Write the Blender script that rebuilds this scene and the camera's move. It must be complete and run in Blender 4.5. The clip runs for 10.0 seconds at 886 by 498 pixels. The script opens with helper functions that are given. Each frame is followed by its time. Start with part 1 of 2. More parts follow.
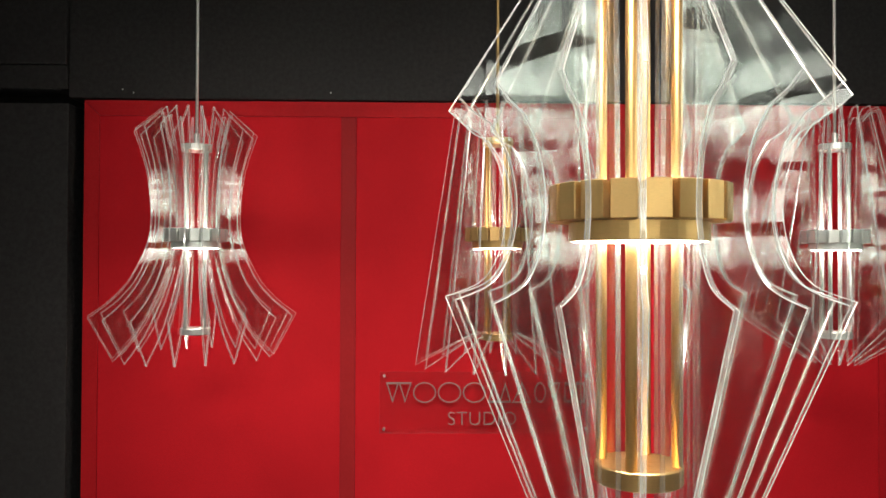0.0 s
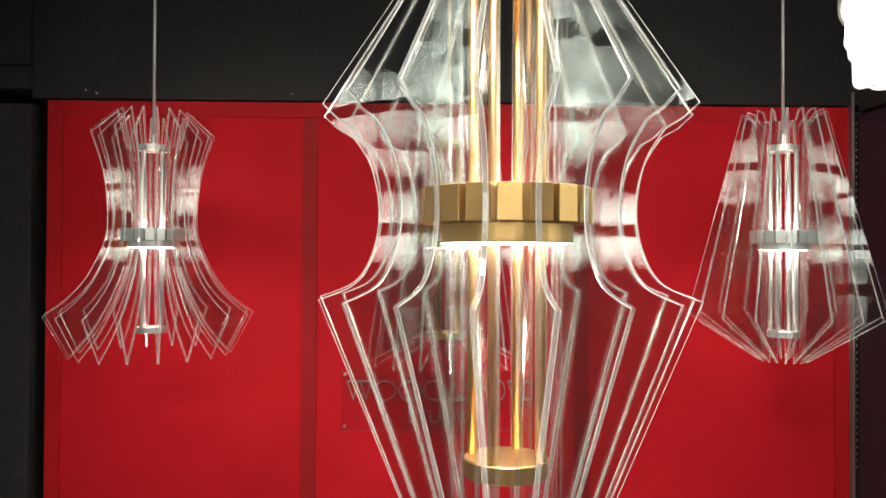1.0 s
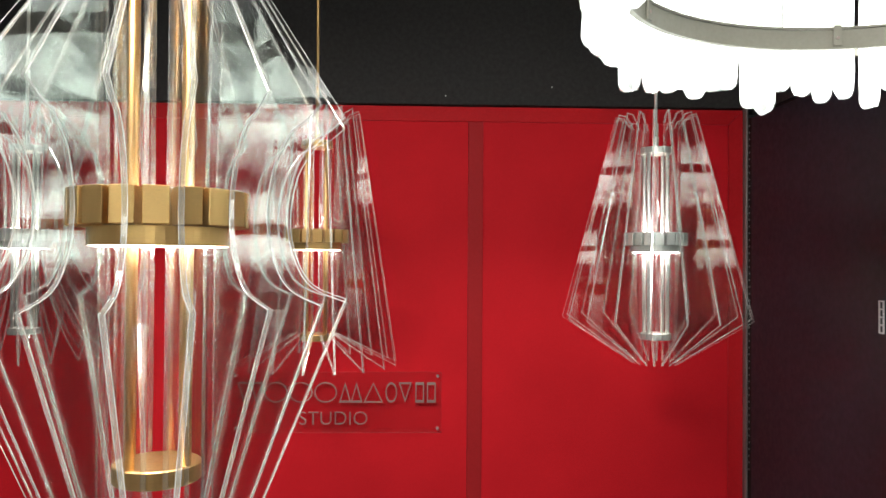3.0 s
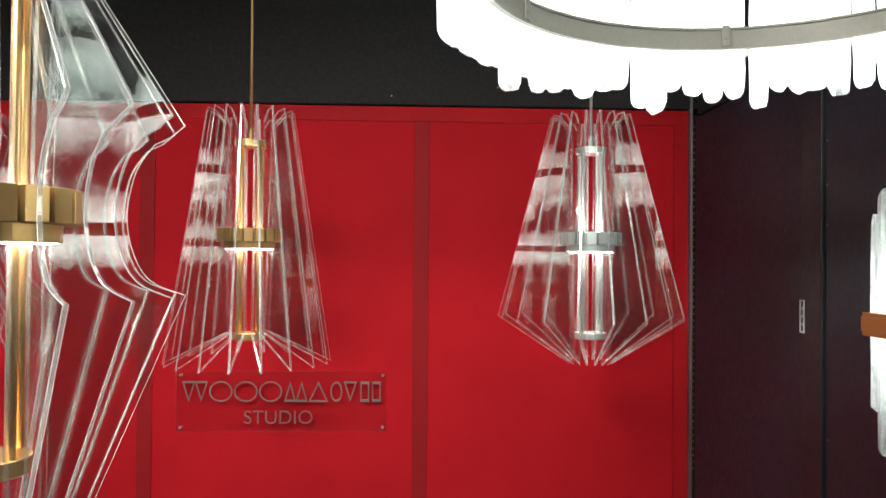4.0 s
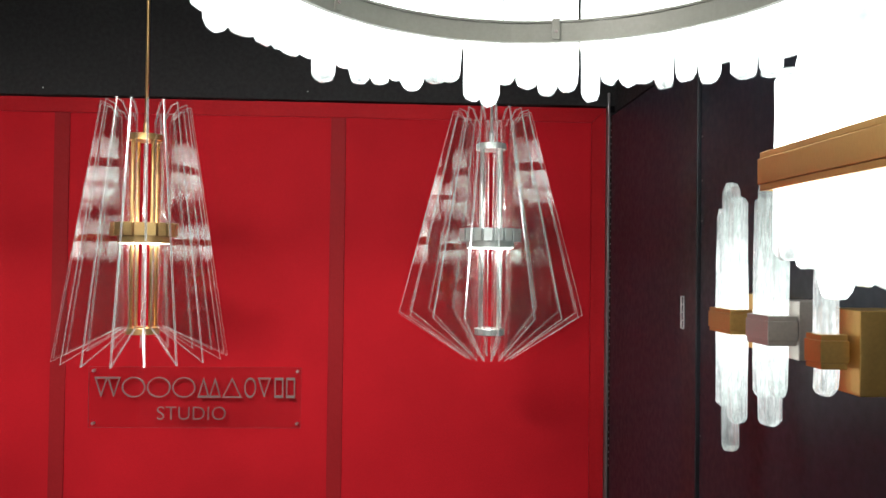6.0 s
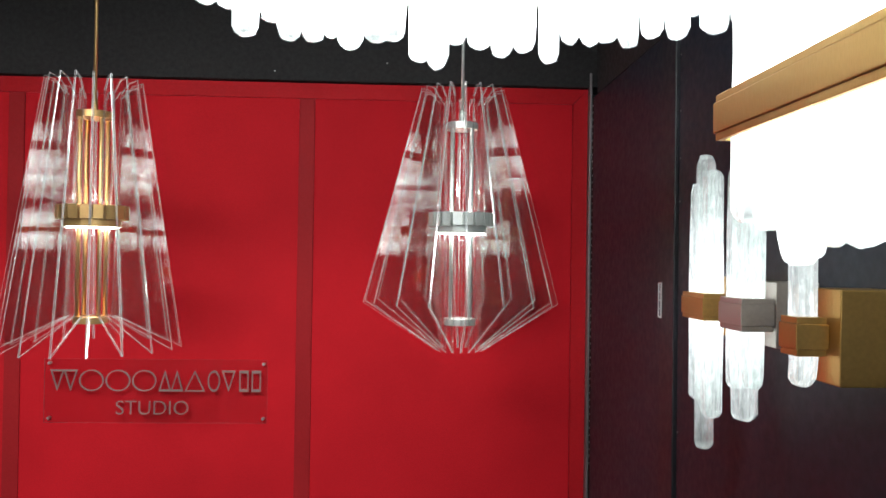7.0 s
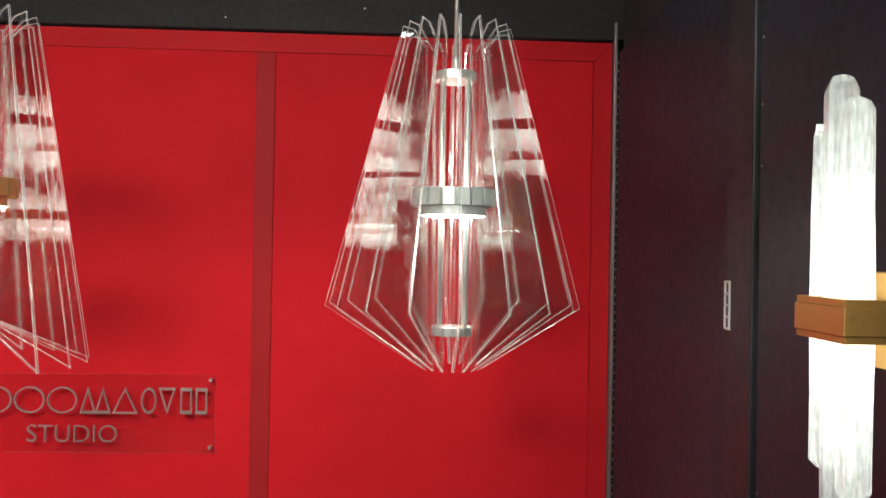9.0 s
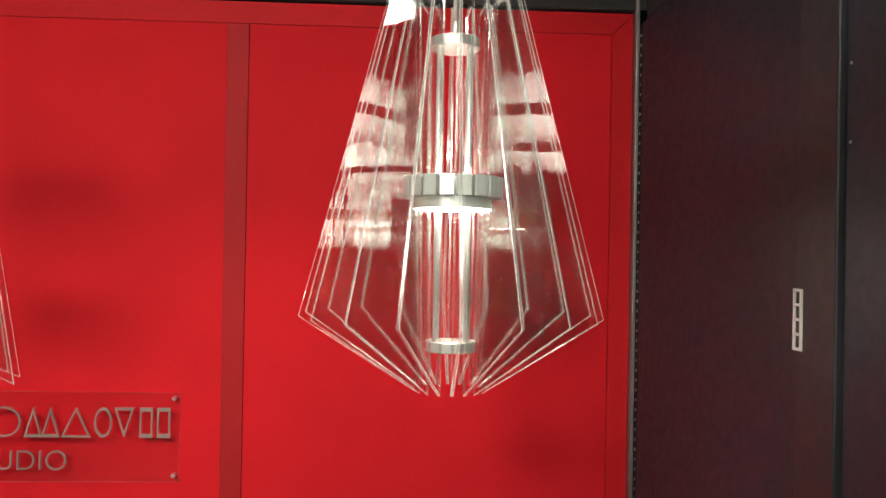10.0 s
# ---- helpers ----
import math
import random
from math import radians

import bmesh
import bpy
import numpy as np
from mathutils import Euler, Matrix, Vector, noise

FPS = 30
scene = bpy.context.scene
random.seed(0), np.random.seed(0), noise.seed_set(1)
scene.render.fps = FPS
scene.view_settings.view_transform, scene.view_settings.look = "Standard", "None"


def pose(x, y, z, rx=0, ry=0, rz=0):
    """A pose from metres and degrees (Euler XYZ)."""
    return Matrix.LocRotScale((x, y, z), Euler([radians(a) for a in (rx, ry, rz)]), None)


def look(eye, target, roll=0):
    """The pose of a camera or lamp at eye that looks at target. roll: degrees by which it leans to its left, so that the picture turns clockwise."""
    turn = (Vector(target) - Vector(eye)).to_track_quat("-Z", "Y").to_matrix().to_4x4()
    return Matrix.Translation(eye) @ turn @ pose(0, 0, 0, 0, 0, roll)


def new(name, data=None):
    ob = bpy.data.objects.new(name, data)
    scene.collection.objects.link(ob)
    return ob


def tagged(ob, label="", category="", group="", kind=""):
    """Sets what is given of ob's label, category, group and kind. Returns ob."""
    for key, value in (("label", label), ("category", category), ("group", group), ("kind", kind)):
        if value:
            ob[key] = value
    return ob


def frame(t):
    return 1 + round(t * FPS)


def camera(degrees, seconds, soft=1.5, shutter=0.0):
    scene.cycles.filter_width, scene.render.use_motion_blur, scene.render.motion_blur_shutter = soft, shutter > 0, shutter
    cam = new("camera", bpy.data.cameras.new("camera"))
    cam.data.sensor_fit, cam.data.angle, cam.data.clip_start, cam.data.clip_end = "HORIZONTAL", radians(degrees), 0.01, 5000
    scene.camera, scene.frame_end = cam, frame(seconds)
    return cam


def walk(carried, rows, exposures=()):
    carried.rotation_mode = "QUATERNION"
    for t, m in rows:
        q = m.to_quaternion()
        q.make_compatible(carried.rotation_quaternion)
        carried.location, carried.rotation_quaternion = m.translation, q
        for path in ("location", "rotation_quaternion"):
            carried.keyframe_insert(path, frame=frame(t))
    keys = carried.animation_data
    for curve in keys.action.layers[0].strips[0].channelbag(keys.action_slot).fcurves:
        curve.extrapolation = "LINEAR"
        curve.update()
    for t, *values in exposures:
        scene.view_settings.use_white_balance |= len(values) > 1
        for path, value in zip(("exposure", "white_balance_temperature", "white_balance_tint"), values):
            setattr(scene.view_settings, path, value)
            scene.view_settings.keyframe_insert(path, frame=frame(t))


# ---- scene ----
cam = camera(60.34, 10.0)
PATH = [
    (0.0, 0.0036, 0.0014, 1.7506, -1.27, 0.83, -0.20),
    (0.5, 0.0706, -0.0233, 1.7526, -1.39, 0.83, -0.23),
    (1.0, 0.1410, -0.0296, 1.7537, -1.45, 0.73, -0.26),
    (1.5, 0.2337, -0.0195, 1.7556, -1.58, 0.73, -0.25),
    (2.0, 0.3198, -0.0123, 1.7537, -1.74, 0.75, -0.36),
    (2.5, 0.4099, -0.0159, 1.7565, -1.83, 0.74, -0.38),
    (3.0, 0.5186, -0.0349, 1.7584, -1.92, 0.80, -0.38),
    (4.5, 0.7921, -0.0495, 1.7529, -2.39, 0.87, -0.51),
    (5.0, 0.8744, -0.0443, 1.7504, -2.47, 0.84, -0.57),
    (5.5, 0.9331, -0.0548, 1.7448, -2.53, 0.89, -0.65),
    (6.0, 1.0054, -0.0576, 1.7443, -2.59, 0.87, -0.69),
    (7.5, 1.1317, 0.1884, 1.6960, -2.61, 0.51, -0.83),
    (8.0, 1.1464, 0.3188, 1.6901, -2.60, 0.44, -0.84),
    (8.5, 1.1502, 0.4497, 1.6929, -2.60, 0.39, -0.96),
    (9.0, 1.1579, 0.5851, 1.6978, -2.64, 0.40, -0.99),
    (9.5, 1.1720, 0.7261, 1.6995, -2.71, 0.29, -1.00),
    (10.0, 1.1737, 0.8621, 1.7004, -2.73, 0.35, -1.00),
]
walk(cam, [(t, pose(x, y, z, 90 + pitch, roll, yaw)) for t, x, y, z, yaw, pitch, roll in PATH],
     [(0.0, 0.36, 6900, 10), (2.5, 0.26, 6700, 10), (4.5, 0.22, 6300, 10), (6.0, 0.24, 6200, 10), (7.5, 0.26, 6050, 10), (8.5, 0.44, 6350, 10), (10.0, 0.66, 7200, 10)])
scene.cycles.transparent_max_bounces = 64

# ---- world and large lights ----
world = bpy.data.worlds.new("hall")
scene.world = world
world.use_nodes = True
world.node_tree.nodes["Background"].inputs[0].default_value = (0.9, 0.95, 1.0, 1)
world.node_tree.nodes["Background"].inputs[1].default_value = 0.008


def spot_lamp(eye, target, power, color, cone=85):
    data = bpy.data.lights.new("fill_spot", "SPOT")
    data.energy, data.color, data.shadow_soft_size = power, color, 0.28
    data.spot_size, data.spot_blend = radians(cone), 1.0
    ob = new("fill_spot", data)
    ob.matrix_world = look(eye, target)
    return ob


# unseen spots added under the ceiling in front of the booth to light the red wall
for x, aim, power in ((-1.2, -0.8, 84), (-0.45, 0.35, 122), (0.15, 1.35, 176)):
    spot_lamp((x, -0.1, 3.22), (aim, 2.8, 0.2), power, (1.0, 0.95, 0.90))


# ---- materials ----
def nodes_of(name):
    m = bpy.data.materials.new(name)
    m.use_nodes = True
    nt = m.node_tree
    nt.nodes.clear()
    out = nt.nodes.new("ShaderNodeOutputMaterial")
    return m, nt, out


def node(nt, kind, **values):
    n = nt.nodes.new(kind)
    for key, value in values.items():
        n.inputs[key.replace("_", " ")].default_value = value
    return n


def noise_ramp(nt, scale, lo, hi, detail=4.0, stretch=None, coord="Object"):
    """A grey value between lo and hi that follows noise of that scale."""
    tc = nt.nodes.new("ShaderNodeTexCoord")
    src = tc.outputs[coord]
    if stretch:
        mp = nt.nodes.new("ShaderNodeMapping")
        mp.inputs["Scale"].default_value = stretch
        nt.links.new(src, mp.inputs["Vector"])
        src = mp.outputs[0]
    tex = node(nt, "ShaderNodeTexNoise", Scale=scale, Detail=detail)
    nt.links.new(src, tex.inputs["Vector"])
    mr = nt.nodes.new("ShaderNodeMapRange")
    mr.inputs["From Min"].default_value, mr.inputs["From Max"].default_value = 0.3, 0.7
    mr.inputs["To Min"].default_value, mr.inputs["To Max"].default_value = lo, hi
    nt.links.new(tex.outputs["Fac"], mr.inputs["Value"])
    return mr.outputs[0]


def surface(name, color, rough=0.5, metal=0.0, grain=60.0, vary=0.12, bump=0.05, stretch=None, large=2.5, spec=0.5):
    """Painted, printed or metal surface with fine grain and large blotches."""
    m, nt, out = nodes_of(name)
    b = node(nt, "ShaderNodeBsdfPrincipled", Roughness=rough, Metallic=metal)
    b.inputs["Specular IOR Level"].default_value = spec
    fine = noise_ramp(nt, grain, 1 - vary, 1 + vary, stretch=stretch)
    wide = noise_ramp(nt, large, 1 - vary, 1 + vary, 2.0)
    mul = nt.nodes.new("ShaderNodeMath")
    mul.operation = "MULTIPLY"
    nt.links.new(fine, mul.inputs[0])
    nt.links.new(wide, mul.inputs[1])
    vm = nt.nodes.new("ShaderNodeVectorMath")
    vm.operation = "SCALE"
    vm.inputs[0].default_value = color
    nt.links.new(mul.outputs[0], vm.inputs["Scale"])
    nt.links.new(vm.outputs[0], b.inputs["Base Color"])
    rr = noise_ramp(nt, grain * 0.4, rough * 0.85, min(1.0, rough * 1.15), stretch=stretch)
    nt.links.new(rr, b.inputs["Roughness"])
    if bump:
        bp = node(nt, "ShaderNodeBump", Strength=bump, Distance=0.002)
        nt.links.new(fine, bp.inputs["Height"])
        nt.links.new(bp.outputs[0], b.inputs["Normal"])
    nt.links.new(b.outputs[0], out.inputs[0])
    return m


RED = surface("red_fabric_panel", (0.58, 0.0122, 0.0205), 0.7, grain=420, vary=0.085, bump=0.22, large=2.6, spec=0.12)
RED_TRIM = surface("red_laminate_trim", (0.52, 0.012, 0.018), 0.6, grain=160, vary=0.06, bump=0.04, large=3, spec=0.15)
RED_BATTEN = surface("dull_red_batten", (0.38, 0.016, 0.020), 0.6, grain=160, vary=0.06, bump=0.04, large=3, spec=0.15)
BLACK = surface("black_matte_board", (0.0215, 0.021, 0.0215), 0.78, grain=160, vary=0.10, bump=0.06, large=1.3)
CHARCOAL = surface("charcoal_laminate", (0.0115, 0.0175, 0.028), 0.5, grain=120, vary=0.15, bump=0.05, large=1.6)
CHARCOAL_POST = surface("charcoal_post", (0.017, 0.018, 0.023), 0.5, grain=120, vary=0.12, bump=0.04)
GAP = surface("shadow_gap_black", (0.004, 0.004, 0.004), 0.8, vary=0.1)
CEIL = surface("ceiling_black", (0.018, 0.018, 0.02), 0.8, vary=0.15)
FLOOR = surface("grey_carpet", (0.30, 0.29, 0.28), 0.95, grain=500, vary=0.25, bump=0.4)
FAR = surface("grey_hall_wall", (0.16, 0.16, 0.16), 0.7, grain=90, vary=0.12)
BRASS = surface("brushed_brass", (0.72, 0.46, 0.19), 0.36, 1.0, grain=220, vary=0.07, bump=0.03, stretch=(1, 1, 14))
GOLD = surface("satin_gold_bar", (0.60, 0.36, 0.11), 0.42, 0.85, grain=160, vary=0.06, bump=0.03, stretch=(1, 12, 1))
SILVER = surface("brushed_silver", (0.74, 0.76, 0.73), 0.32, 0.72, grain=220, vary=0.07, bump=0.03, stretch=(1, 1, 14))
SATIN = surface("satin_nickel_bar", (0.56, 0.51, 0.46), 0.45, 0.8, grain=160, vary=0.06, bump=0.03, stretch=(1, 12, 1))
CREAM = surface("cream_metal_band", (0.26, 0.25, 0.21), 0.5, 0.2, grain=140, vary=0.05, bump=0.03)
GREY_METAL = surface("grey_letter_metal", (0.34, 0.27, 0.25), 0.4, 0.35, grain=200, vary=0.08)
ALU = surface("aluminium_profile", (0.34, 0.33, 0.33), 0.4, 0.7, grain=200, vary=0.08)
PALE = surface("pale_plastic", (0.72, 0.71, 0.70), 0.5, vary=0.05)


def clear_sheet(name, tint, rough=0.0):
    """Polished flat face of a clear acrylic or glass sheet: lets the view through, mirrors more at a slant."""
    m, nt, out = nodes_of(name)
    tr = node(nt, "ShaderNodeBsdfTransparent", Color=(*tint, 1))
    gl = node(nt, "ShaderNodeBsdfGlossy", Roughness=rough, Color=(1, 1, 1, 1))
    lw = node(nt, "ShaderNodeLayerWeight", Blend=0.5)
    pw = nt.nodes.new("ShaderNodeMath")
    pw.operation = "POWER"
    pw.inputs[1].default_value = 4.0
    nt.links.new(lw.outputs["Facing"], pw.inputs[0])
    fr = nt.nodes.new("ShaderNodeMath")
    fr.operation = "MULTIPLY_ADD"
    fr.inputs[1].default_value, fr.inputs[2].default_value = 0.19, 0.062
    nt.links.new(pw.outputs[0], fr.inputs[0])
    mix = nt.nodes.new("ShaderNodeMixShader")
    nt.links.new(fr.outputs[0], mix.inputs[0])
    nt.links.new(tr.outputs[0], mix.inputs[1])
    nt.links.new(gl.outputs[0], mix.inputs[2])
    nt.links.new(mix.outputs[0], out.inputs[0])
    return m


def sheet_edge(name, color, glow=0.0, milky=(0.40, 0.75)):
    """Cut edge of a clear sheet: scatters light; milky colour and glow imitate light led inside it."""
    m, nt, out = nodes_of(name)
    tr = node(nt, "ShaderNodeBsdfTransparent", Color=(*color, 1))
    tl = node(nt, "ShaderNodeBsdfTranslucent", Color=(*color, 1))
    df = node(nt, "ShaderNodeBsdfDiffuse", Color=(*color, 1))
    gl = node(nt, "ShaderNodeBsdfGlossy", Roughness=0.12, Color=(1, 1, 1, 1))
    a, b, c = (nt.nodes.new("ShaderNodeMixShader") for _ in range(3))
    a.inputs[0].default_value, c.inputs[0].default_value = 0.5, 0.22
    nt.links.new(tl.outputs[0], a.inputs[1])
    nt.links.new(df.outputs[0], a.inputs[2])
    nt.links.new(noise_ramp(nt, 45, *milky), b.inputs[0])
    nt.links.new(tr.outputs[0], b.inputs[1])
    nt.links.new(a.outputs[0], b.inputs[2])
    nt.links.new(b.outputs[0], c.inputs[1])
    nt.links.new(gl.outputs[0], c.inputs[2])
    # emission stands in for lamplight led through the sheet to its rim
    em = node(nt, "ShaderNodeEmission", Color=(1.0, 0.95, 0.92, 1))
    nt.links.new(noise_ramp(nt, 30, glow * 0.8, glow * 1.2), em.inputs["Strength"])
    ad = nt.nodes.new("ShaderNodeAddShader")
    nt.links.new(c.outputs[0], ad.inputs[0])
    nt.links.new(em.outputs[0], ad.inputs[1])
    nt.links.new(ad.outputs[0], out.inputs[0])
    return m


FIN = clear_sheet("clear_glass_face", (0.985, 0.992, 0.988))
# fin rims are no lamps: their bright edge light is put into the material
FIN_EDGE = sheet_edge("polished_glass_edge_glow", (0.86, 0.93, 0.90), 0.06, (0.22, 0.30))
FIN_ARRIS = sheet_edge("ground_glass_arris_glow", (0.93, 0.95, 0.94), 0.10, (0.5, 0.8))
FIN_INNER = sheet_edge("clear_glass_inner_edge_glow", (0.90, 0.93, 0.91), 0.01, (0.07, 0.13))
ACRYLIC = clear_sheet("clear_acrylic_face", (0.97, 0.97, 0.97), 0.03)
ACRYLIC_EDGE = sheet_edge("acrylic_edge", (0.55, 0.35, 0.34))


def led(name, color, strength):
    m, nt, out = nodes_of(name)
    e = node(nt, "ShaderNodeEmission", Color=(*color, 1), Strength=strength)
    nt.links.new(e.outputs[0], out.inputs[0])
    return m


LED = led("lamp_disc_below", (1.0, 0.93, 0.86), 33.0)
LED_UP = led("lamp_disc_above", (1.0, 0.92, 0.83), 44.0)


def crystal(name, near, far, up, down, fade, cloud, even=False):
    """Lit selenite-like crystal: veined, cloudy glass that glows most beside the lamp's band (local z = 0) and least at its tips."""
    m, nt, out = nodes_of(name)
    b = node(nt, "ShaderNodeBsdfPrincipled", Roughness=0.12, IOR=1.45)
    b.inputs["Base Color"].default_value = (0.58, 0.66, 0.62, 1)
    b.inputs["Transmission Weight"].default_value = 0.85
    b.inputs["Coat Weight"].default_value = 0.6
    b.inputs["Coat Roughness"].default_value = 0.04

    def maths(operation, *values):
        n = nt.nodes.new("ShaderNodeMath")
        n.operation = operation
        n.use_clamp = operation in ("MAXIMUM", "SUBTRACT")
        for socket, value in zip(n.inputs, values):
            if isinstance(value, float):
                socket.default_value = value
            else:
                nt.links.new(value, socket)
        return n.outputs[0]

    tc = nt.nodes.new("ShaderNodeTexCoord")
    sep = nt.nodes.new("ShaderNodeSeparateXYZ")
    nt.links.new(tc.outputs["Object"], sep.inputs[0])
    reach = maths("MAXIMUM", maths("DIVIDE", sep.outputs["Z"], up), maths("DIVIDE", sep.outputs["Z"], -down))
    if even:  # glows alike all along and fades close to both tips only
        whole = nt.nodes.new("ShaderNodeSeparateXYZ")
        nt.links.new(tc.outputs["Generated"], whole.inputs[0])
        reach = maths("ABSOLUTE", maths("MULTIPLY_ADD", whole.outputs["Z"], 2.0, -1.0))
    glow = maths("SUBTRACT", 1.0, maths("POWER", reach, fade))
    lot = nt.nodes.new("ShaderNodeObjectInfo").outputs["Random"]
    strength = maths("MULTIPLY", maths("ADD", maths("MULTIPLY", glow, near - far), far), maths("ADD", maths("MULTIPLY", lot, 0.7), 0.5))
    veins = noise_ramp(nt, 230, cloud, 1.25, 6.0, stretch=(1, 1, 0.10))
    specks = noise_ramp(nt, 170, 0.6, 1.3, 5.0, stretch=(1, 1, 0.5))
    m1, m2 = nt.nodes.new("ShaderNodeMath"), nt.nodes.new("ShaderNodeMath")
    m1.operation = m2.operation = "MULTIPLY"
    nt.links.new(veins, m1.inputs[0])
    nt.links.new(specks, m1.inputs[1])
    nt.links.new(m1.outputs[0], m2.inputs[0])
    nt.links.new(strength, m2.inputs[1])
    b.inputs["Emission Color"].default_value = (1.0, 1.0, 0.965, 1)
    nt.links.new(m2.outputs[0], b.inputs["Emission Strength"])
    bp = node(nt, "ShaderNodeBump", Strength=0.45, Distance=0.004)
    nt.links.new(veins, bp.inputs["Height"])
    nt.links.new(bp.outputs[0], b.inputs["Normal"])
    nt.links.new(b.outputs[0], out.inputs[0])
    return m


CRYSTAL = crystal("lit_crystal", 1.15, 0.06, 0.29, 0.27, 0.40, 0.35)
CRYSTAL_BRIGHT = crystal("brightly_lit_crystal", 1.8, 0.03, 0.15, 0.124, 3.4, 0.75, True)


# ---- mesh helpers ----
def mesh_of(name, bm, *mats):
    me = bpy.data.meshes.new(name)
    bmesh.ops.recalc_face_normals(bm, faces=bm.faces)
    bm.to_mesh(me)
    bm.free()
    for m in mats:
        me.materials.append(m)
    return me


def part(name, bm, material, parent=None, label="", at=None, kind=""):
    """Links a bmesh (or a mesh that is shared) as one mesh object under a thing."""
    me = bm if isinstance(bm, bpy.types.Mesh) else mesh_of(name, bm, material)
    ob = new(name, me)
    ob.parent = parent
    if at is not None:
        ob.matrix_basis = at
    return tagged(ob, label=label, kind=kind)


def thing(name, at, label, category, group=""):
    ob = new(name)
    ob.empty_display_size = 0.05
    ob.matrix_basis = at
    return tagged(ob, label, category, group)


def box(x0, x1, y0, y1, z0, z1, bevel=0.0, bm=None):
    b = bmesh.new()
    bmesh.ops.create_cube(b, size=1.0)
    bmesh.ops.scale(b, vec=(x1 - x0, y1 - y0, z1 - z0), verts=b.verts)
    bmesh.ops.translate(b, vec=((x0 + x1) / 2, (y0 + y1) / 2, (z0 + z1) / 2), verts=b.verts)
    if bevel:
        bmesh.ops.bevel(b, geom=list(b.edges), offset=bevel, segments=2, profile=0.5, affect="EDGES")
    if bm is None:
        return b
    add_mesh(bm, b)
    return bm


def add_mesh(bm, other):
    me = bpy.data.meshes.new("join")
    other.to_mesh(me)
    other.free()
    bm.from_mesh(me)
    bpy.data.meshes.remove(me)


def lathe(profile, steps=48, smooth=True):
    """A closed ring or a disc turned round z from (radius, height) corners."""
    bm = bmesh.new()
    rings = []
    for r, z in profile:
        if r < 1e-5:
            rings.append([bm.verts.new((0, 0, z))])
        else:
            rings.append([bm.verts.new((r * math.cos(2 * math.pi * k / steps), r * math.sin(2 * math.pi * k / steps), z)) for k in range(steps)])
    closed = profile[0][0] > 1e-5
    pairs = list(zip(rings, rings[1:] + ([rings[0]] if closed else [])))
    for a, b in pairs:
        for k in range(steps):
            j = (k + 1) % steps
            vs = [a[k % len(a)], a[j % len(a)], b[j % len(b)], b[k % len(b)]]
            vs = list(dict.fromkeys(vs))
            if len(vs) > 2:
                bm.faces.new(vs)
    if smooth:
        bmesh.ops.recalc_face_normals(bm, faces=bm.faces)
        for f in bm.faces:
            f.smooth = False
    return bm


def tube(r, z0, z1, steps=16):
    b = 0.0008
    bm = lathe([(0, z0), (r - b, z0), (r, z0 + b), (r, z1 - b), (r - b, z1), (0, z1)], steps)
    for f in bm.faces:
        f.smooth = abs(f.normal.z) < 0.5
    return bm


def fin_mesh(profile, thick):
    """A clear plate in the plane through the axis, from its outline of (radius, height): faces clear, rim milky with
    its own emission.
    """
    bm = bmesh.new()
    h, c, n = thick / 2, 0.0007, len(profile)
    turn = sum(a[0] * b[1] - b[0] * a[1] for a, b in zip(profile, profile[1:] + profile[:1]))
    inset = []
    for k in range(n):
        p, q, w = Vector(profile[k - 1]), Vector(profile[k]), Vector(profile[(k + 1) % n])
        a, b = (q - p).normalized(), (w - q).normalized()
        m = Vector((-a.y - b.y, a.x + b.x)).normalized() * (1 if turn > 0 else -1)
        inset.append(q + m * c)
    rows = [[bm.verts.new((r, y, z)) for r, z in line]
            for line, y in ((inset, -h), (profile, -h + c), (profile, h - c), (inset, h))]
    bm.faces.new(rows[0])
    bm.faces.new(rows[3][::-1])
    for k in range(n):
        j = (k + 1) % n
        inner = max(profile[k][0], profile[j][0]) < 0.085
        for i in range(3):
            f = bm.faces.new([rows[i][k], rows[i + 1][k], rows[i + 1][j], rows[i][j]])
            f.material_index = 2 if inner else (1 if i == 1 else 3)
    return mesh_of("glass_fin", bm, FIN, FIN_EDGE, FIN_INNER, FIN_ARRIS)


def smooth_line(points, steps=5):
    """More corners along a curve through the points given."""
    out = []
    n = len(points)
    for i in range(n - 1):
        p0, p1, p2, p3 = points[max(i - 1, 0)], points[i], points[i + 1], points[min(i + 2, n - 1)]
        for s in range(steps):
            t = s / steps
            out.append(tuple(0.5 * (2 * b + (c - a) * t + (2 * a - 5 * b + 4 * c - d) * t * t + (3 * b - a - 3 * c + d) * t ** 3)
                             for a, b, c, d in zip(p0, p1, p2, p3)))
    out.append(points[-1])
    return out


# ---- the booth ----
WALL_Y, TOP = 2.823, 2.335
X0, X1 = -1.254, 1.755
CEIL_Z = 3.3

floor = part("floor", box(-1.75, 2.2, -2.3, 3.0, -0.1, 0), FLOOR)
tagged(floor, "grey carpeted floor of the exhibition booth", "floor", kind="structure")
ceiling = part("ceiling", box(-1.75, 2.2, -2.3, 3.0, CEIL_Z, CEIL_Z + 0.1), CEIL)
tagged(ceiling, "black ceiling over the exhibition booth", "ceiling", kind="structure")

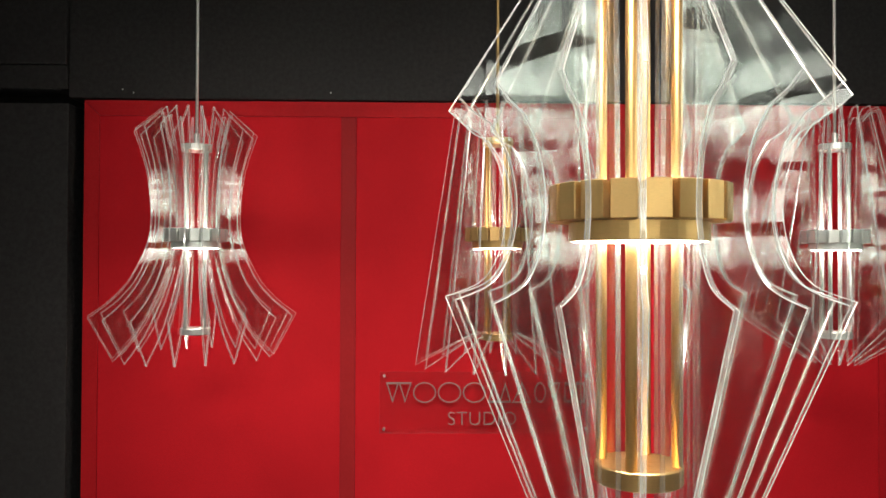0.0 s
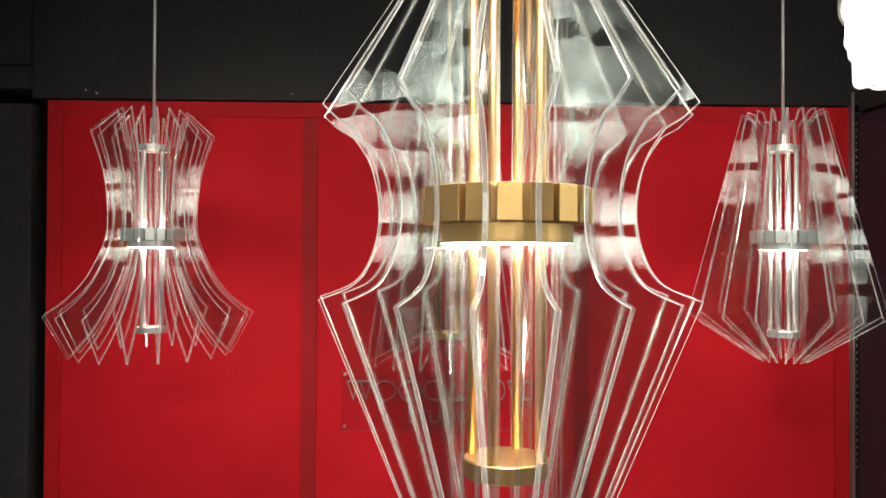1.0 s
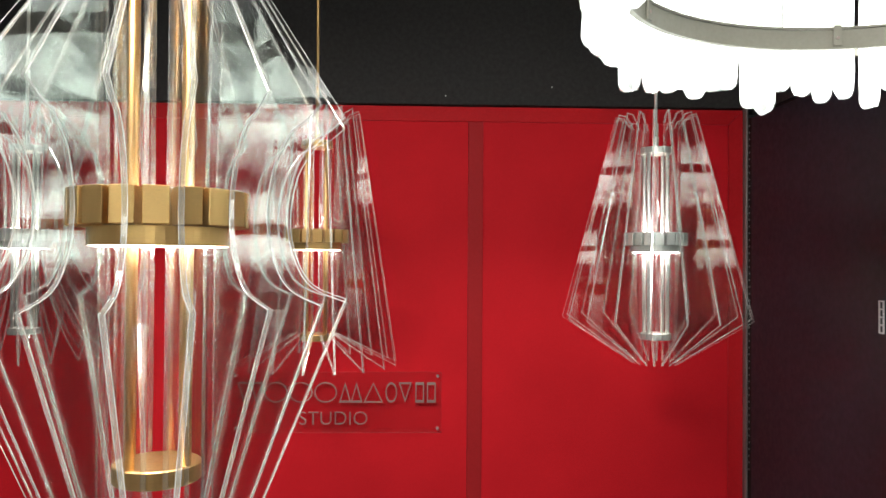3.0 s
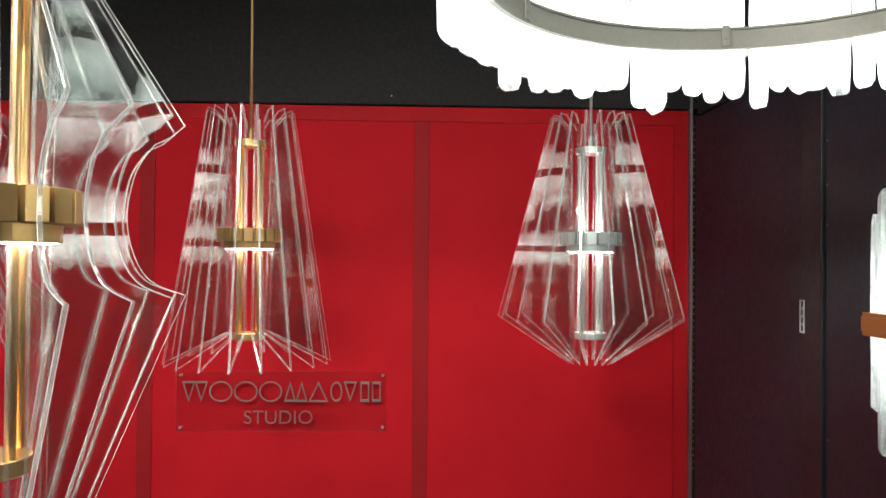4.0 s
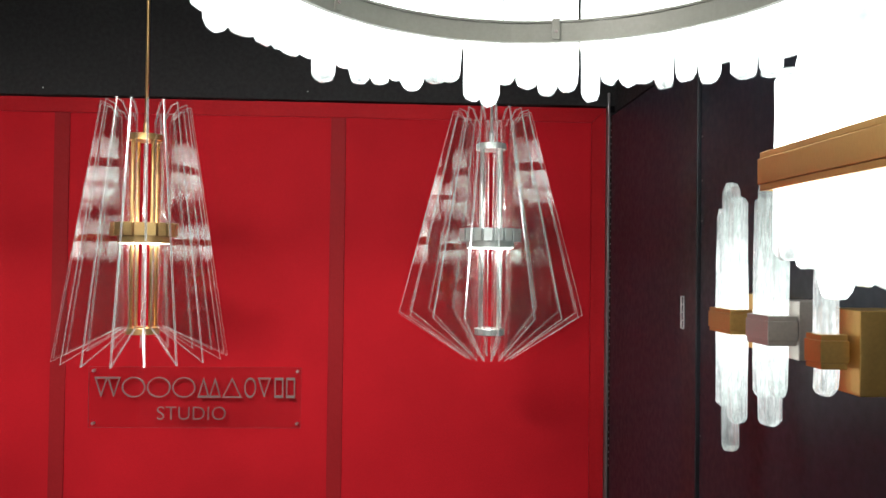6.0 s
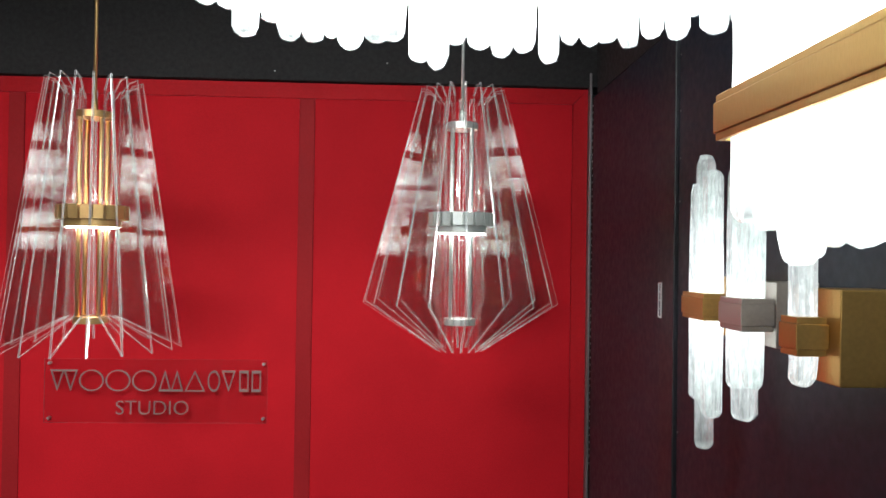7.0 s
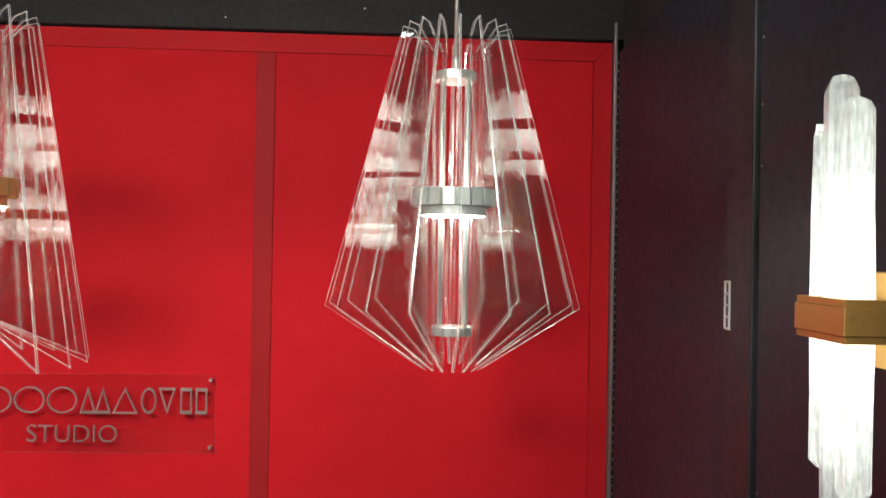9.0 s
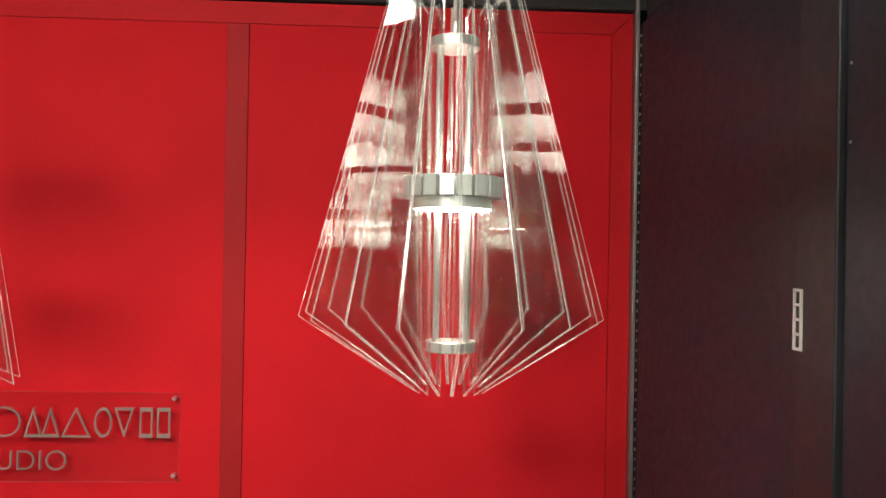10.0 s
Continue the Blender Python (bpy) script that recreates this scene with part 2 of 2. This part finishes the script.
wall_back = part("wall_back", box(X0, X1, WALL_Y + 0.012, WALL_Y + 0.12, 0, TOP - 0.004), GAP)
tagged(wall_back, "red panelled booth wall with raised frame and battens", "wall", kind="structure")
FR = 0.056
cols = [(X0 + FR, -0.312), (-0.257, 0.708), (0.763, X1 - FR)]
for a, b in cols:
    part("panel", box(a + 0.0007, b - 0.0007, WALL_Y + 0.004, WALL_Y + 0.03, 0.06, TOP - FR - 0.0008), RED, wall_back)
for a in (-0.312, 0.708):
    part("batten", box(a, a + 0.055, WALL_Y, WALL_Y + 0.03, 0.05, TOP - FR - 0.001, 0.0012), RED_BATTEN, wall_back)


def mitred(ax, az, bx, bz, cx, cz, dx, dz):
    """A strip of the frame with slanted ends, from its four corners."""
    bm = bmesh.new()
    fr = [bm.verts.new((x, WALL_Y, z)) for x, z in ((ax, az), (bx, bz), (cx, cz), (dx, dz))]
    bk = [bm.verts.new((v.co.x, WALL_Y + 0.03, v.co.z)) for v in fr]
    bm.faces.new(fr)
    bm.faces.new(bk[::-1])
    for k in range(4):
        bm.faces.new([fr[k], bk[k], bk[(k + 1) % 4], fr[(k + 1) % 4]])
    bmesh.ops.bevel(bm, geom=list(bm.edges), offset=0.0009, segments=1, affect="EDGES")
    return bm


part("frame_strip", mitred(X0, TOP, X1, TOP, X1 - FR, TOP - FR, X0 + FR, TOP - FR), RED_TRIM, wall_back)
part("frame_strip", mitred(X0, 0.0, X0, TOP - 0.001, X0 + FR - 0.001, TOP - FR - 0.001, X0 + FR - 0.001, 0.0), RED_TRIM, wall_back)
part("frame_strip", mitred(X1, 0.0, X1, TOP - 0.001, X1 - FR + 0.001, TOP - FR - 0.001, X1 - FR + 0.001, 0.0), RED_TRIM, wall_back)

header = part("wall_header", box(-1.305, 2.1, WALL_Y - 0.012, WALL_Y + 0.12, TOP + 0.006, CEIL_Z, 0.002), BLACK)
tagged(header, "matte black header board above the red wall", "wall", kind="structure")
for x, z in ((0.62, 2.372), (1.02, 2.41), (-0.35, 2.365), (-1.07, 2.36), (-1.11, 2.372)):
    part("pin", box(x - 0.002, x + 0.002, WALL_Y - 0.015, WALL_Y - 0.010, z - 0.002, z + 0.002), PALE, header)
header2 = part("wall_header_left", box(-1.75, -1.309, WALL_Y - 0.03, WALL_Y + 0.12, 2.46, CEIL_Z, 0.003), BLACK)
tagged(header2, "matte black header board beside the red wall", "wall", kind="structure")
ledge = part("trim", box(-1.75, -1.309, WALL_Y - 0.02, WALL_Y + 0.12, 2.372, 2.457, 0.004), BLACK)
tagged(ledge, "black ledge between wall board and header", "trim", kind="structure")
left_board = part("wall_left_board", box(-1.75, -1.302, WALL_Y - 0.02, WALL_Y + 0.12, 0, 2.318, 0.003), BLACK)
tagged(left_board, "matte black wall board beside the red wall", "wall", kind="structure")
gap_back = part("wall_gap", box(-1.75, X0 - 0.002, WALL_Y + 0.125, WALL_Y + 0.16, 0, CEIL_Z), GAP)
tagged(gap_back, "black backing in the joint beside the red wall", "wall", kind="structure")

# right side of the booth
corner = part("trim_corner", box(X1 + 0.002, X1 + 0.010, WALL_Y - 0.022, WALL_Y + 0.02, 0, TOP + 0.055, 0.001), ALU)
tagged(corner, "thin aluminium corner profile at the red wall", "trim", kind="structure")
upright = part("slotted_upright", box(1.768, 1.80, WALL_Y - 0.05, WALL_Y + 0.01, 0, 2.30), GAP)
tagged(upright, "black slotted upright in the corner of the booth", "upright", kind="structure")
slot_me = mesh_of("slot", box(-0.0012, 0.0012, -0.002, 0.002, -0.0035, 0.0035), ALU)
for k in range(52):
    part("slot", slot_me, None, upright, at=pose(1.7665, WALL_Y - 0.03, 0.98 + 0.0253 * k))

wall_right = part("wall_right", box(1.764, 1.88, 1.912, WALL_Y - 0.052, 0, 2.297, 0.002), CHARCOAL)
tagged(wall_right, "dark charcoal side wall panel of the booth", "wall", kind="structure")
wall_top = part("wall_right_header", box(1.785, 1.90, -2.3, WALL_Y - 0.014, 2.318, CEIL_Z), BLACK)
tagged(wall_top, "black header board above the side wall", "wall", kind="structure")
filler = part("wall_right_backing", box(1.80, 1.90, -2.3, WALL_Y - 0.014, 2.24, 2.317), GAP)
tagged(filler, "black joint above the side wall panel", "wall", kind="structure")
post = part("post", box(1.722, 1.88, 1.812, 1.909, 0, 2.297, 0.003), CHARCOAL_POST)
tagged(post, "charcoal upright post between side wall panels", "post", kind="structure")
wall_right2 = part("wall_right_front", box(1.730, 1.88, -2.3, 1.806, 0, CEIL_Z - 0.01, 0.002), CHARCOAL)
tagged(wall_right2, "dark charcoal side wall panel behind the sconces", "wall", kind="structure")
for z in (2.19, 2.06, 1.95, 1.85, 1.32):
    part("pin", box(1.728, 1.731, 1.794, 1.7965, z - 0.002, z + 0.002), ALU, wall_right2)

# pale plate with four openings on the post
plate = thing("slot_plate", pose(1.7215, 1.890, 1.574), "pale plate with four square openings on the post", "plate")
bm = bmesh.new()
PW, PH, BAR = 0.022, 0.086, 0.0038
for y in (0, PW - BAR):
    box(-0.003, 0.0, y, y + BAR, 0, PH, bm=bm)
for k in range(5):
    z = k * (PH - BAR) / 4
    box(-0.003, 0.0, BAR, PW - BAR, z, z + BAR, bm=bm)
part("frame", bm, PALE, plate)

wall_left = part("wall_left", box(-1.85, -1.75, -2.3, 3.0, 0, CEIL_Z), BLACK)
tagged(wall_left, "black side wall of the booth", "wall", kind="structure")
wall_front = part("wall_behind", box(-1.75, 2.2, -2.4, -2.3, 0, CEIL_Z), FAR)
tagged(wall_front, "grey hall wall across the aisle", "wall", kind="structure")


# ---- the sign ----
sign = thing("wall_sign", pose(0.224, WALL_Y, 1.227), "clear acrylic plaque with grey metal lettering on the red wall", "sign")
bm = box(-0.388, 0.388, -0.016, -0.012, -0.112, 0.112)
for f in bm.faces:
    f.material_index = 0 if abs(f.normal.y) > 0.5 else 1
plaque = part("plaque", mesh_of("plaque", bm, ACRYLIC, ACRYLIC_EDGE), None, sign)
plaque.visible_shadow = False
for x in (-0.373, 0.373):
    for z in (-0.097, 0.097):
        bm = lathe([(0, 0), (0.0055, 0), (0.0055, 0.015), (0.0045, 0.0175), (0, 0.018)], 16)
        part("standoff_screw", bm, SILVER, sign, "chrome standoff screw", pose(x, 0, z, 90))
# the maker's name stays a row of plain outline shapes: circles, triangles and frames
ST, HIGH = 0.0040, 0.075


def outline(shape, a, b):
    """A thin flat outline between a and b: circle, triangle up or down, or frame."""
    mid, half = (a + b) / 2, (b - a) / 2
    if shape == "circle":
        rim = [(mid + half * math.cos(2 * math.pi * k / 40), HIGH / 2 + HIGH / 2 * math.sin(2 * math.pi * k / 40)) for k in range(40)]
    elif shape == "up":
        rim = [(a, 0), (b, 0), (mid, HIGH)]
    elif shape == "down":
        rim = [(mid, 0), (b, HIGH), (a, HIGH)]
    else:
        rim = [(a, 0), (b, 0), (b, HIGH), (a, HIGH)]
    n, cx, cz = len(rim), sum(p[0] for p in rim) / len(rim), sum(p[1] for p in rim) / len(rim)
    near = min(abs((Vector(rim[k]) - Vector((cx, cz))).dot(Vector((rim[(k + 1) % n][1] - rim[k][1], rim[k][0] - rim[(k + 1) % n][0])).normalized())) for k in range(n))
    s = 1 - ST / near
    inner = [(cx + (x - cx) * s, cz + (z - cz) * s) for x, z in rim]
    bm = bmesh.new()
    loops = [[bm.verts.new((x, y, z)) for x, z in line] for line, y in ((rim, -0.021), (inner, -0.021), (inner, -0.0165), (rim, -0.0165))]
    for i in range(4):
        for k in range(n):
            j = (k + 1) % n
            bm.faces.new([loops[i][k], loops[i][j], loops[(i + 1) % 4][j], loops[(i + 1) % 4][k]])
    return bm


for shape, a, b in (("down", 0.0, 0.048), ("down", 0.046, 0.094), ("circle", 0.099, 0.184), ("circle", 0.190, 0.276), ("circle", 0.282, 0.366),
                    ("up", 0.374, 0.418), ("up", 0.416, 0.460), ("up", 0.464, 0.536), ("circle", 0.545, 0.588), ("down", 0.594, 0.642),
                    ("frame", 0.656, 0.688), ("frame", 0.699, 0.731)):
    part("plain_mark", outline(shape, a - 0.3655, b - 0.3655), GREY_METAL, sign, "grey metal mark")
text = bpy.data.curves.new("lettering", "FONT")
text.body, text.size, text.extrude, text.align_x = "STUDIO", 0.072, 0.0022, "CENTER"
text.offset = -0.0012
holder = new("lettering_curve", text)
text_me = bpy.data.meshes.new_from_object(holder.evaluated_get(bpy.context.evaluated_depsgraph_get()))
bpy.data.objects.remove(holder)
text_me.materials.clear()
text_me.materials.append(GREY_METAL)
part("lettering", text_me, None, sign, "grey metal lettering reading STUDIO", pose(-0.012, -0.019, -0.082, 90))

# ---- pendants ----
FINS = 18
RING_Z = 1.825


def pendant(at, metal, outline, label, turn, core, thick=0.0058, low=-0.300):
    """A pendant: core of rods between two discs, ring of blocks that grips upright glass fins, lamp in the collar."""
    th = thing("pendant_lamp", at, label, "pendant lamp", "glass-finned pendants")
    step = 2 * math.pi / FINS
    # one block of the ring, between two fins
    bm = bmesh.new()
    gap = (thick / 2 + 0.0006)
    cs = []
    for r in (0.060, 0.096):
        for s in (-1, 1):
            half = step / 2 - gap / r
            cs.append((r * math.cos(s * half), r * math.sin(s * half)))
    for z in (-0.019, 0.020):
        for x, y in cs:
            bm.verts.new((x, y, z))
    bm.verts.ensure_lookup_table()
    v = bm.verts
    for f in ((0, 1, 3, 2), (4, 6, 7, 5), (0, 4, 5, 1), (2, 3, 7, 6), (0, 2, 6, 4), (1, 5, 7, 3)):
        bm.faces.new([v[i] for i in f])
    bmesh.ops.recalc_face_normals(bm, faces=bm.faces)
    bmesh.ops.bevel(bm, geom=list(bm.edges), offset=0.0009, segments=1, affect="EDGES")
    block = mesh_of("ring_block", bm, metal)
    fin = fin_mesh(outline, thick)
    for k in range(FINS):
        f = part("glass_fin", fin, None, th, at=pose(0, 0, 0, 0, 0, turn + 360 * k / FINS))
        f.visible_shadow = False
        part("ring_block", block, None, th, at=pose(0, 0, 0, 0, 0, turn + 360 * (k + 0.5) / FINS))
    # inward flange on the collar's top is added to stop the disc's light leaking
    part("collar", lathe([(0.0705, -0.040), (0.0735, -0.040), (0.0745, -0.0385), (0.0745, -0.0195), (0.050, -0.0195), (0.050, -0.0225), (0.0705, -0.0225)]), metal, th)
    part("led_disc", lathe([(0, -0.0400), (0.0700, -0.0400), (0.0700, -0.0385), (0, -0.0385)]), LED, th, "glowing white lamp disc")
    part("led_disc", lathe([(0, 0.0085), (0.0570, 0.0085), (0.0570, 0.0145), (0, 0.0145)]), LED_UP, th, "glowing white lamp disc")
    part("hub", lathe([(0.0, -0.012), (0.0575, -0.012), (0.0575, 0.008), (0.0, 0.008)]), metal, th)
    disc = [(0, -0.010), (0.0455, -0.010), (0.0470, -0.0085), (0.0470, 0.0085), (0.0455, 0.010), (0, 0.010)]
    part("top_disc", lathe(disc), metal, th, at=pose(0, 0, 0.276))
    part("bottom_disc", lathe(disc), metal, th, at=pose(0, 0, low))
    # added sleeve that blocks the upper disc's light between the ring blocks
    part("light_block_sleeve", lathe([(0.0584, -0.0195), (0.0597, -0.0195), (0.0597, 0.0195), (0.0584, 0.0195)]), metal, th)
    tube_me = mesh_of("core_tube", tube(0.0060, low + 0.009, 0.267), metal)
    for k in range(4):
        a = math.radians(core + 90 * k)
        part("core_tube", tube_me, None, th, at=pose(0.0402 * math.cos(a), 0.0402 * math.sin(a), 0))
    part("stem", tube(0.0048, 0.283, CEIL_Z - at.translation.z + 0.002), metal, th)
    part("stem_nut", lathe([(0, 0.286), (0.0085, 0.286), (0.0080, 0.318), (0.0055, 0.324), (0, 0.324)], 20), metal, th)
    return th


cone = [(0.078, 0.352), (0.098, 0.379), (0.123, 0.384), (0.2865, -0.243), (0.068, -0.385), (0.062, -0.34)]
skirt = [(0.078, 0.335), (0.100, 0.364), (0.128, 0.374), (0.245, -0.379), (0.062, -0.288)]
flare = smooth_line([(0.186, 0.321), (0.150, 0.205), (0.135, 0.08), (0.139, 0.0), (0.158, -0.06), (0.200, -0.142), (0.254, -0.203), (0.313, -0.248)]) \
    + smooth_line([(0.242, -0.380), (0.176, -0.30), (0.122, -0.20), (0.084, -0.10), (0.064, -0.02), (0.062, 0.10), (0.074, 0.24), (0.108, 0.392)])
waist = [(0.070, 0.315), (0.206, 0.103), (0.190, 0.088)] \
    + smooth_line([(0.172, 0.078), (0.152, 0.045), (0.143, -0.005), (0.150, -0.05), (0.170, -0.083), (0.209, -0.100)]) \
    + [(0.101, -0.362), (0.062, -0.362), (0.062, -0.05)]

pendant(pose(-0.722, 2.42, RING_Z), SILVER, flare, "silver pendant lamp with clear glass fins flaring like an hourglass", 13.5, 60)
pendant(pose(0.215, 2.26, RING_Z), BRASS, skirt, "brass pendant lamp with clear glass fins widening like a skirt", 10, 50)
pendant(pose(1.260, 2.316, RING_Z), SILVER, cone, "silver pendant lamp with clear glass fins tapering to a point", 10, 42)
pendant(pose(0.233, 0.82, RING_Z - 0.014), BRASS, waist, "brass pendant lamp with clear glass fins in two waisted tiers", 16, 64, low=-0.287)


# ---- crystals ----
def crystal_mesh(rng, up, down, r, mat):
    """One rough crystal bar, six-sided, with cut tips; its lamp's band is at z = 0."""
    bm = bmesh.new()
    n = 6
    phase = rng.random() * 6
    radii = [r * rng.uniform(0.90, 1.10) for _ in range(n)]
    tip_u, tip_d = rng.uniform(0.35, 0.65), rng.uniform(0.35, 0.65)
    cut_u, cut_d = r * rng.uniform(0.6, 1.1), r * rng.uniform(0.5, 1.1)
    levels = [(-down, tip_d), (-down + 0.3 * cut_d, 0.6 + 0.3 * tip_d), (-down + cut_d, 0.97), (-0.5 * down, 1.0), (0, 1.02), (0.55 * up, 1.0),
              (up - cut_u, 0.97), (up - 0.3 * cut_u, 0.6 + 0.3 * tip_u), (up, tip_u)]
    rings = []
    for z, s in levels:
        ox, oy = rng.uniform(-0.06, 0.06) * r, rng.uniform(-0.06, 0.06) * r
        sk = rng.uniform(-0.25, 0.25) * r if s < 0.7 else 0
        ring = []
        for k in range(n):
            a = phase + 2 * math.pi * k / n
            rr = radii[k] * s * rng.uniform(0.96, 1.04)
            ring.append(bm.verts.new((ox + rr * math.cos(a) + sk, oy + rr * math.sin(a), z + sk * math.cos(a) * 0.8)))
        rings.append(ring)
    for a, b in zip(rings, rings[1:]):
        for k in range(n):
            bm.faces.new([a[k], a[(k + 1) % n], b[(k + 1) % n], b[k]])
    bm.faces.new(rings[0][::-1])
    bm.faces.new(rings[-1])
    return mesh_of("crystal", bm, mat)


rng = random.Random(7)


def sconce(at, width, depth, wall, metal, bars, label, height=0.050, plate_size=(0.07, 0.11, 0.04)):
    """A wall lamp: a stepped band with crystals standing through it, on an arm and a back plate.
    Local x points to the wall; bars are (y, x, up, down, radius)."""
    th = thing("wall_sconce", at, label, "wall sconce", "crystal wall sconces")
    h, w = height / 2, width / 2
    part("band", box(0, depth, -w, w, -0.66 * h, 0.66 * h, 0.0012), metal, th)
    part("band_lip", box(0.0018, depth - 0.001, -w + 0.0018, w - 0.0018, -h, -0.665 * h, 0.0008), metal, th)
    part("band_lip", box(0.0018, depth - 0.001, -w + 0.0018, w - 0.0018, 0.665 * h, h, 0.0008), metal, th)
    part("arm", box(depth + 0.0005, wall - plate_size[2] - 0.0005, -0.016, 0.016, -0.6 * h, 0.6 * h, 0.001), metal, th)
    part("back_plate", box(wall - plate_size[2], wall - 0.0003, -plate_size[0] / 2, plate_size[0] / 2, -plate_size[1] / 2, plate_size[1] / 2, 0.0015), metal, th)
    for y, x, up, down, r in bars:
        part("crystal", crystal_mesh(rng, up, down, r, CRYSTAL), None, th, "clear veined crystal bar", pose(x, y, 0, 0, 0, rng.uniform(0, 60)))
    return th


FACE = 1.730  # face of the side wall that carries the sconces
sconce(pose(1.614, 1.4125, 1.634), 0.103, 0.050, FACE - 1.614, GOLD,
       [(0.029, 0.023, 0.218, 0.172, 0.0165), (0.000, 0.024, 0.267, 0.256, 0.0180), (-0.027, 0.026, 0.241, 0.196, 0.0180)],
       "gold wall sconce with three tall lit crystal bars", 0.047, (0.07, 0.105, 0.058))
sconce(pose(1.605, 1.231, 1.633), 0.084, 0.052, FACE - 1.605, SATIN,
       [(0.020, 0.022, 0.227, 0.120, 0.0165), (0.006, 0.027, 0.262, 0.168, 0.0205), (-0.020, 0.028, 0.219, 0.113, 0.0170)],
       "satin nickel wall sconce with three lit crystal bars", 0.050, (0.07, 0.100, 0.068))
sconce(pose(1.598, 1.036, 1.619), 0.046, 0.042, FACE - 1.598, GOLD,
       [(0.0, 0.021, 0.154, 0.066, 0.0165)], "small gold wall sconce with one lit crystal bar", 0.050, (0.08, 0.122, 0.084))


def box_chandelier(at, length, depth, label, height=0.042):
    """A rectangular hanging lamp: a stepped gold band round four sides, with crystal bars standing through all along it."""
    th = thing("box_chandelier", at, label, "chandelier", "box-shaped crystal chandeliers")
    h, w, t = height / 2, length / 2, 0.006
    for z0, z1, inset in ((-0.66 * h, 0.66 * h, 0.0), (-h, -0.665 * h, 0.0018), (0.665 * h, h, 0.0018)):
        name = "band" if inset == 0 else "band_lip"
        for x in (inset, depth - t - inset):
            part(name, box(x, x + t, -w + inset, w - inset, z0, z1, 0.0009), GOLD, th)
        for y in (-w + inset, w - t - inset):
            part(name, box(t + inset + 0.0003, depth - t - inset - 0.0003, y, y + t, z0, z1, 0.0009), GOLD, th)
    spots = []
    n, k2 = int(length / 0.041), int((depth - 0.1) / 0.043)
    for x in (0.026, depth - 0.026):
        spots += [(x, -w + 0.027 + (length - 0.054) * k / (n - 1)) for k in range(n)]
    for y in (-w + 0.027, w - 0.027):
        spots += [(0.026 + (depth - 0.052) * (k + 1) / (k2 + 1), y) for k in range(k2)]
    for x, y in spots:
        up, down, r = 0.12 + rng.uniform(-0.025, 0.025), 0.124 + rng.uniform(-0.03, 0.01), rng.uniform(0.0165, 0.0195)
        part("crystal", crystal_mesh(rng, up, down, r, CRYSTAL_BRIGHT), None, th, "brightly lit crystal bar",
             pose(x, y + rng.uniform(-0.003, 0.003), 0, 0, 0, rng.uniform(0, 60)))
    for y in (0.33 * length, -0.33 * length):
        part("cross_bar", box(t + 0.0005, depth - t - 0.0005, y - 0.006, y + 0.006, -0.006, 0.006, 0.0008), GOLD, th)
        part("suspension_wire", tube(0.0012, 0.006, CEIL_Z - at.translation.z + 0.002, 8), ALU, th, at=pose(depth / 2, y, 0))
    return th


box_chandelier(pose(1.384, 0.456, 1.845), 0.60, 0.30, "long gold hanging lamp with dense rows of brightly lit crystals")

# ---- ring chandeliers ----
def ring_chandelier(at, label):
    """A metal band that carries one circle of crystal bars, hung on five wires."""
    ring = thing("ring_chandelier", at, label, "chandelier", "crystal ring chandeliers")
    R = 0.405
    part("band", lathe([(R - 0.004, -0.014), (R, -0.014), (R, 0.016), (R - 0.004, 0.016)], 128), CREAM, ring)
    part("band_lip", lathe([(R - 0.007, -0.0185), (R + 0.003, -0.0185), (R + 0.003, -0.0145), (R - 0.007, -0.0145)], 128), CREAM, ring)
    part("band_lip", lathe([(R - 0.007, 0.0165), (R + 0.003, 0.0165), (R + 0.003, 0.0205), (R - 0.007, 0.0205)], 128), CREAM, ring)
    part("outer_band", lathe([(R + 0.0545, -0.018), (R + 0.0585, -0.018), (R + 0.0585, 0.018), (R + 0.0545, 0.018)], 128), CREAM, ring)
    clip_me = mesh_of("clip", box(R - 0.0085, R - 0.0045, -0.007, 0.007, -0.0135, 0.024, 0.0008), CREAM)
    screw_me = mesh_of("screw", lathe([(0, 0), (0.0032, 0), (0.0028, 0.0018), (0.0012, 0.0012), (0, 0.0012)], 12), GREY_METAL)
    for k in range(6):
        clip = part("clip", clip_me, None, ring, "cream metal clip with screw", pose(0, 0, 0, 0, 0, 78.4 + 60 * k))
        part("screw", screw_me, None, clip, at=pose(R - 0.0088, 0, 0.0, 0, -90, 0))
    for k in range(76):
        a = 2 * math.pi * (k + rng.uniform(-0.2, 0.2)) / 76
        rr = R + 0.026 + rng.uniform(-0.002, 0.005)
        down = rng.choice((0.084, 0.096, 0.106, 0.116, 0.124)) + rng.uniform(-0.006, 0.006)
        part("crystal", crystal_mesh(rng, rng.uniform(0.09, 0.135), down, rng.uniform(0.0185, 0.0225), CRYSTAL_BRIGHT),
             None, ring, "brightly lit crystal bar", pose(rr * math.cos(a), rr * math.sin(a), 0))
    for k in range(5):
        a = math.radians(20 + 72 * k)
        part("suspension_wire", tube(0.0012, 0.0, CEIL_Z - at.translation.z + 0.002, 8), ALU, ring,
             at=pose((R - 0.002) * math.cos(a), (R - 0.002) * math.sin(a), 0.0205))
    return ring


ring_chandelier(pose(1.185, 0.905, 2.158), "round chandelier of brightly lit crystal bars on a cream metal band")

# ---- the next row of lamps along the aisle, mirrored in the glass fins ----
ring_chandelier(pose(0.0, -0.90, 2.19), "round lit crystal chandelier mirrored in the glass fins")
for x in (-0.42, 0.42):
    box_chandelier(pose(x, -0.70, 1.845, 0, 0, -90), 0.60, 0.20, "long gold hanging lamp with lit crystals over the aisle")
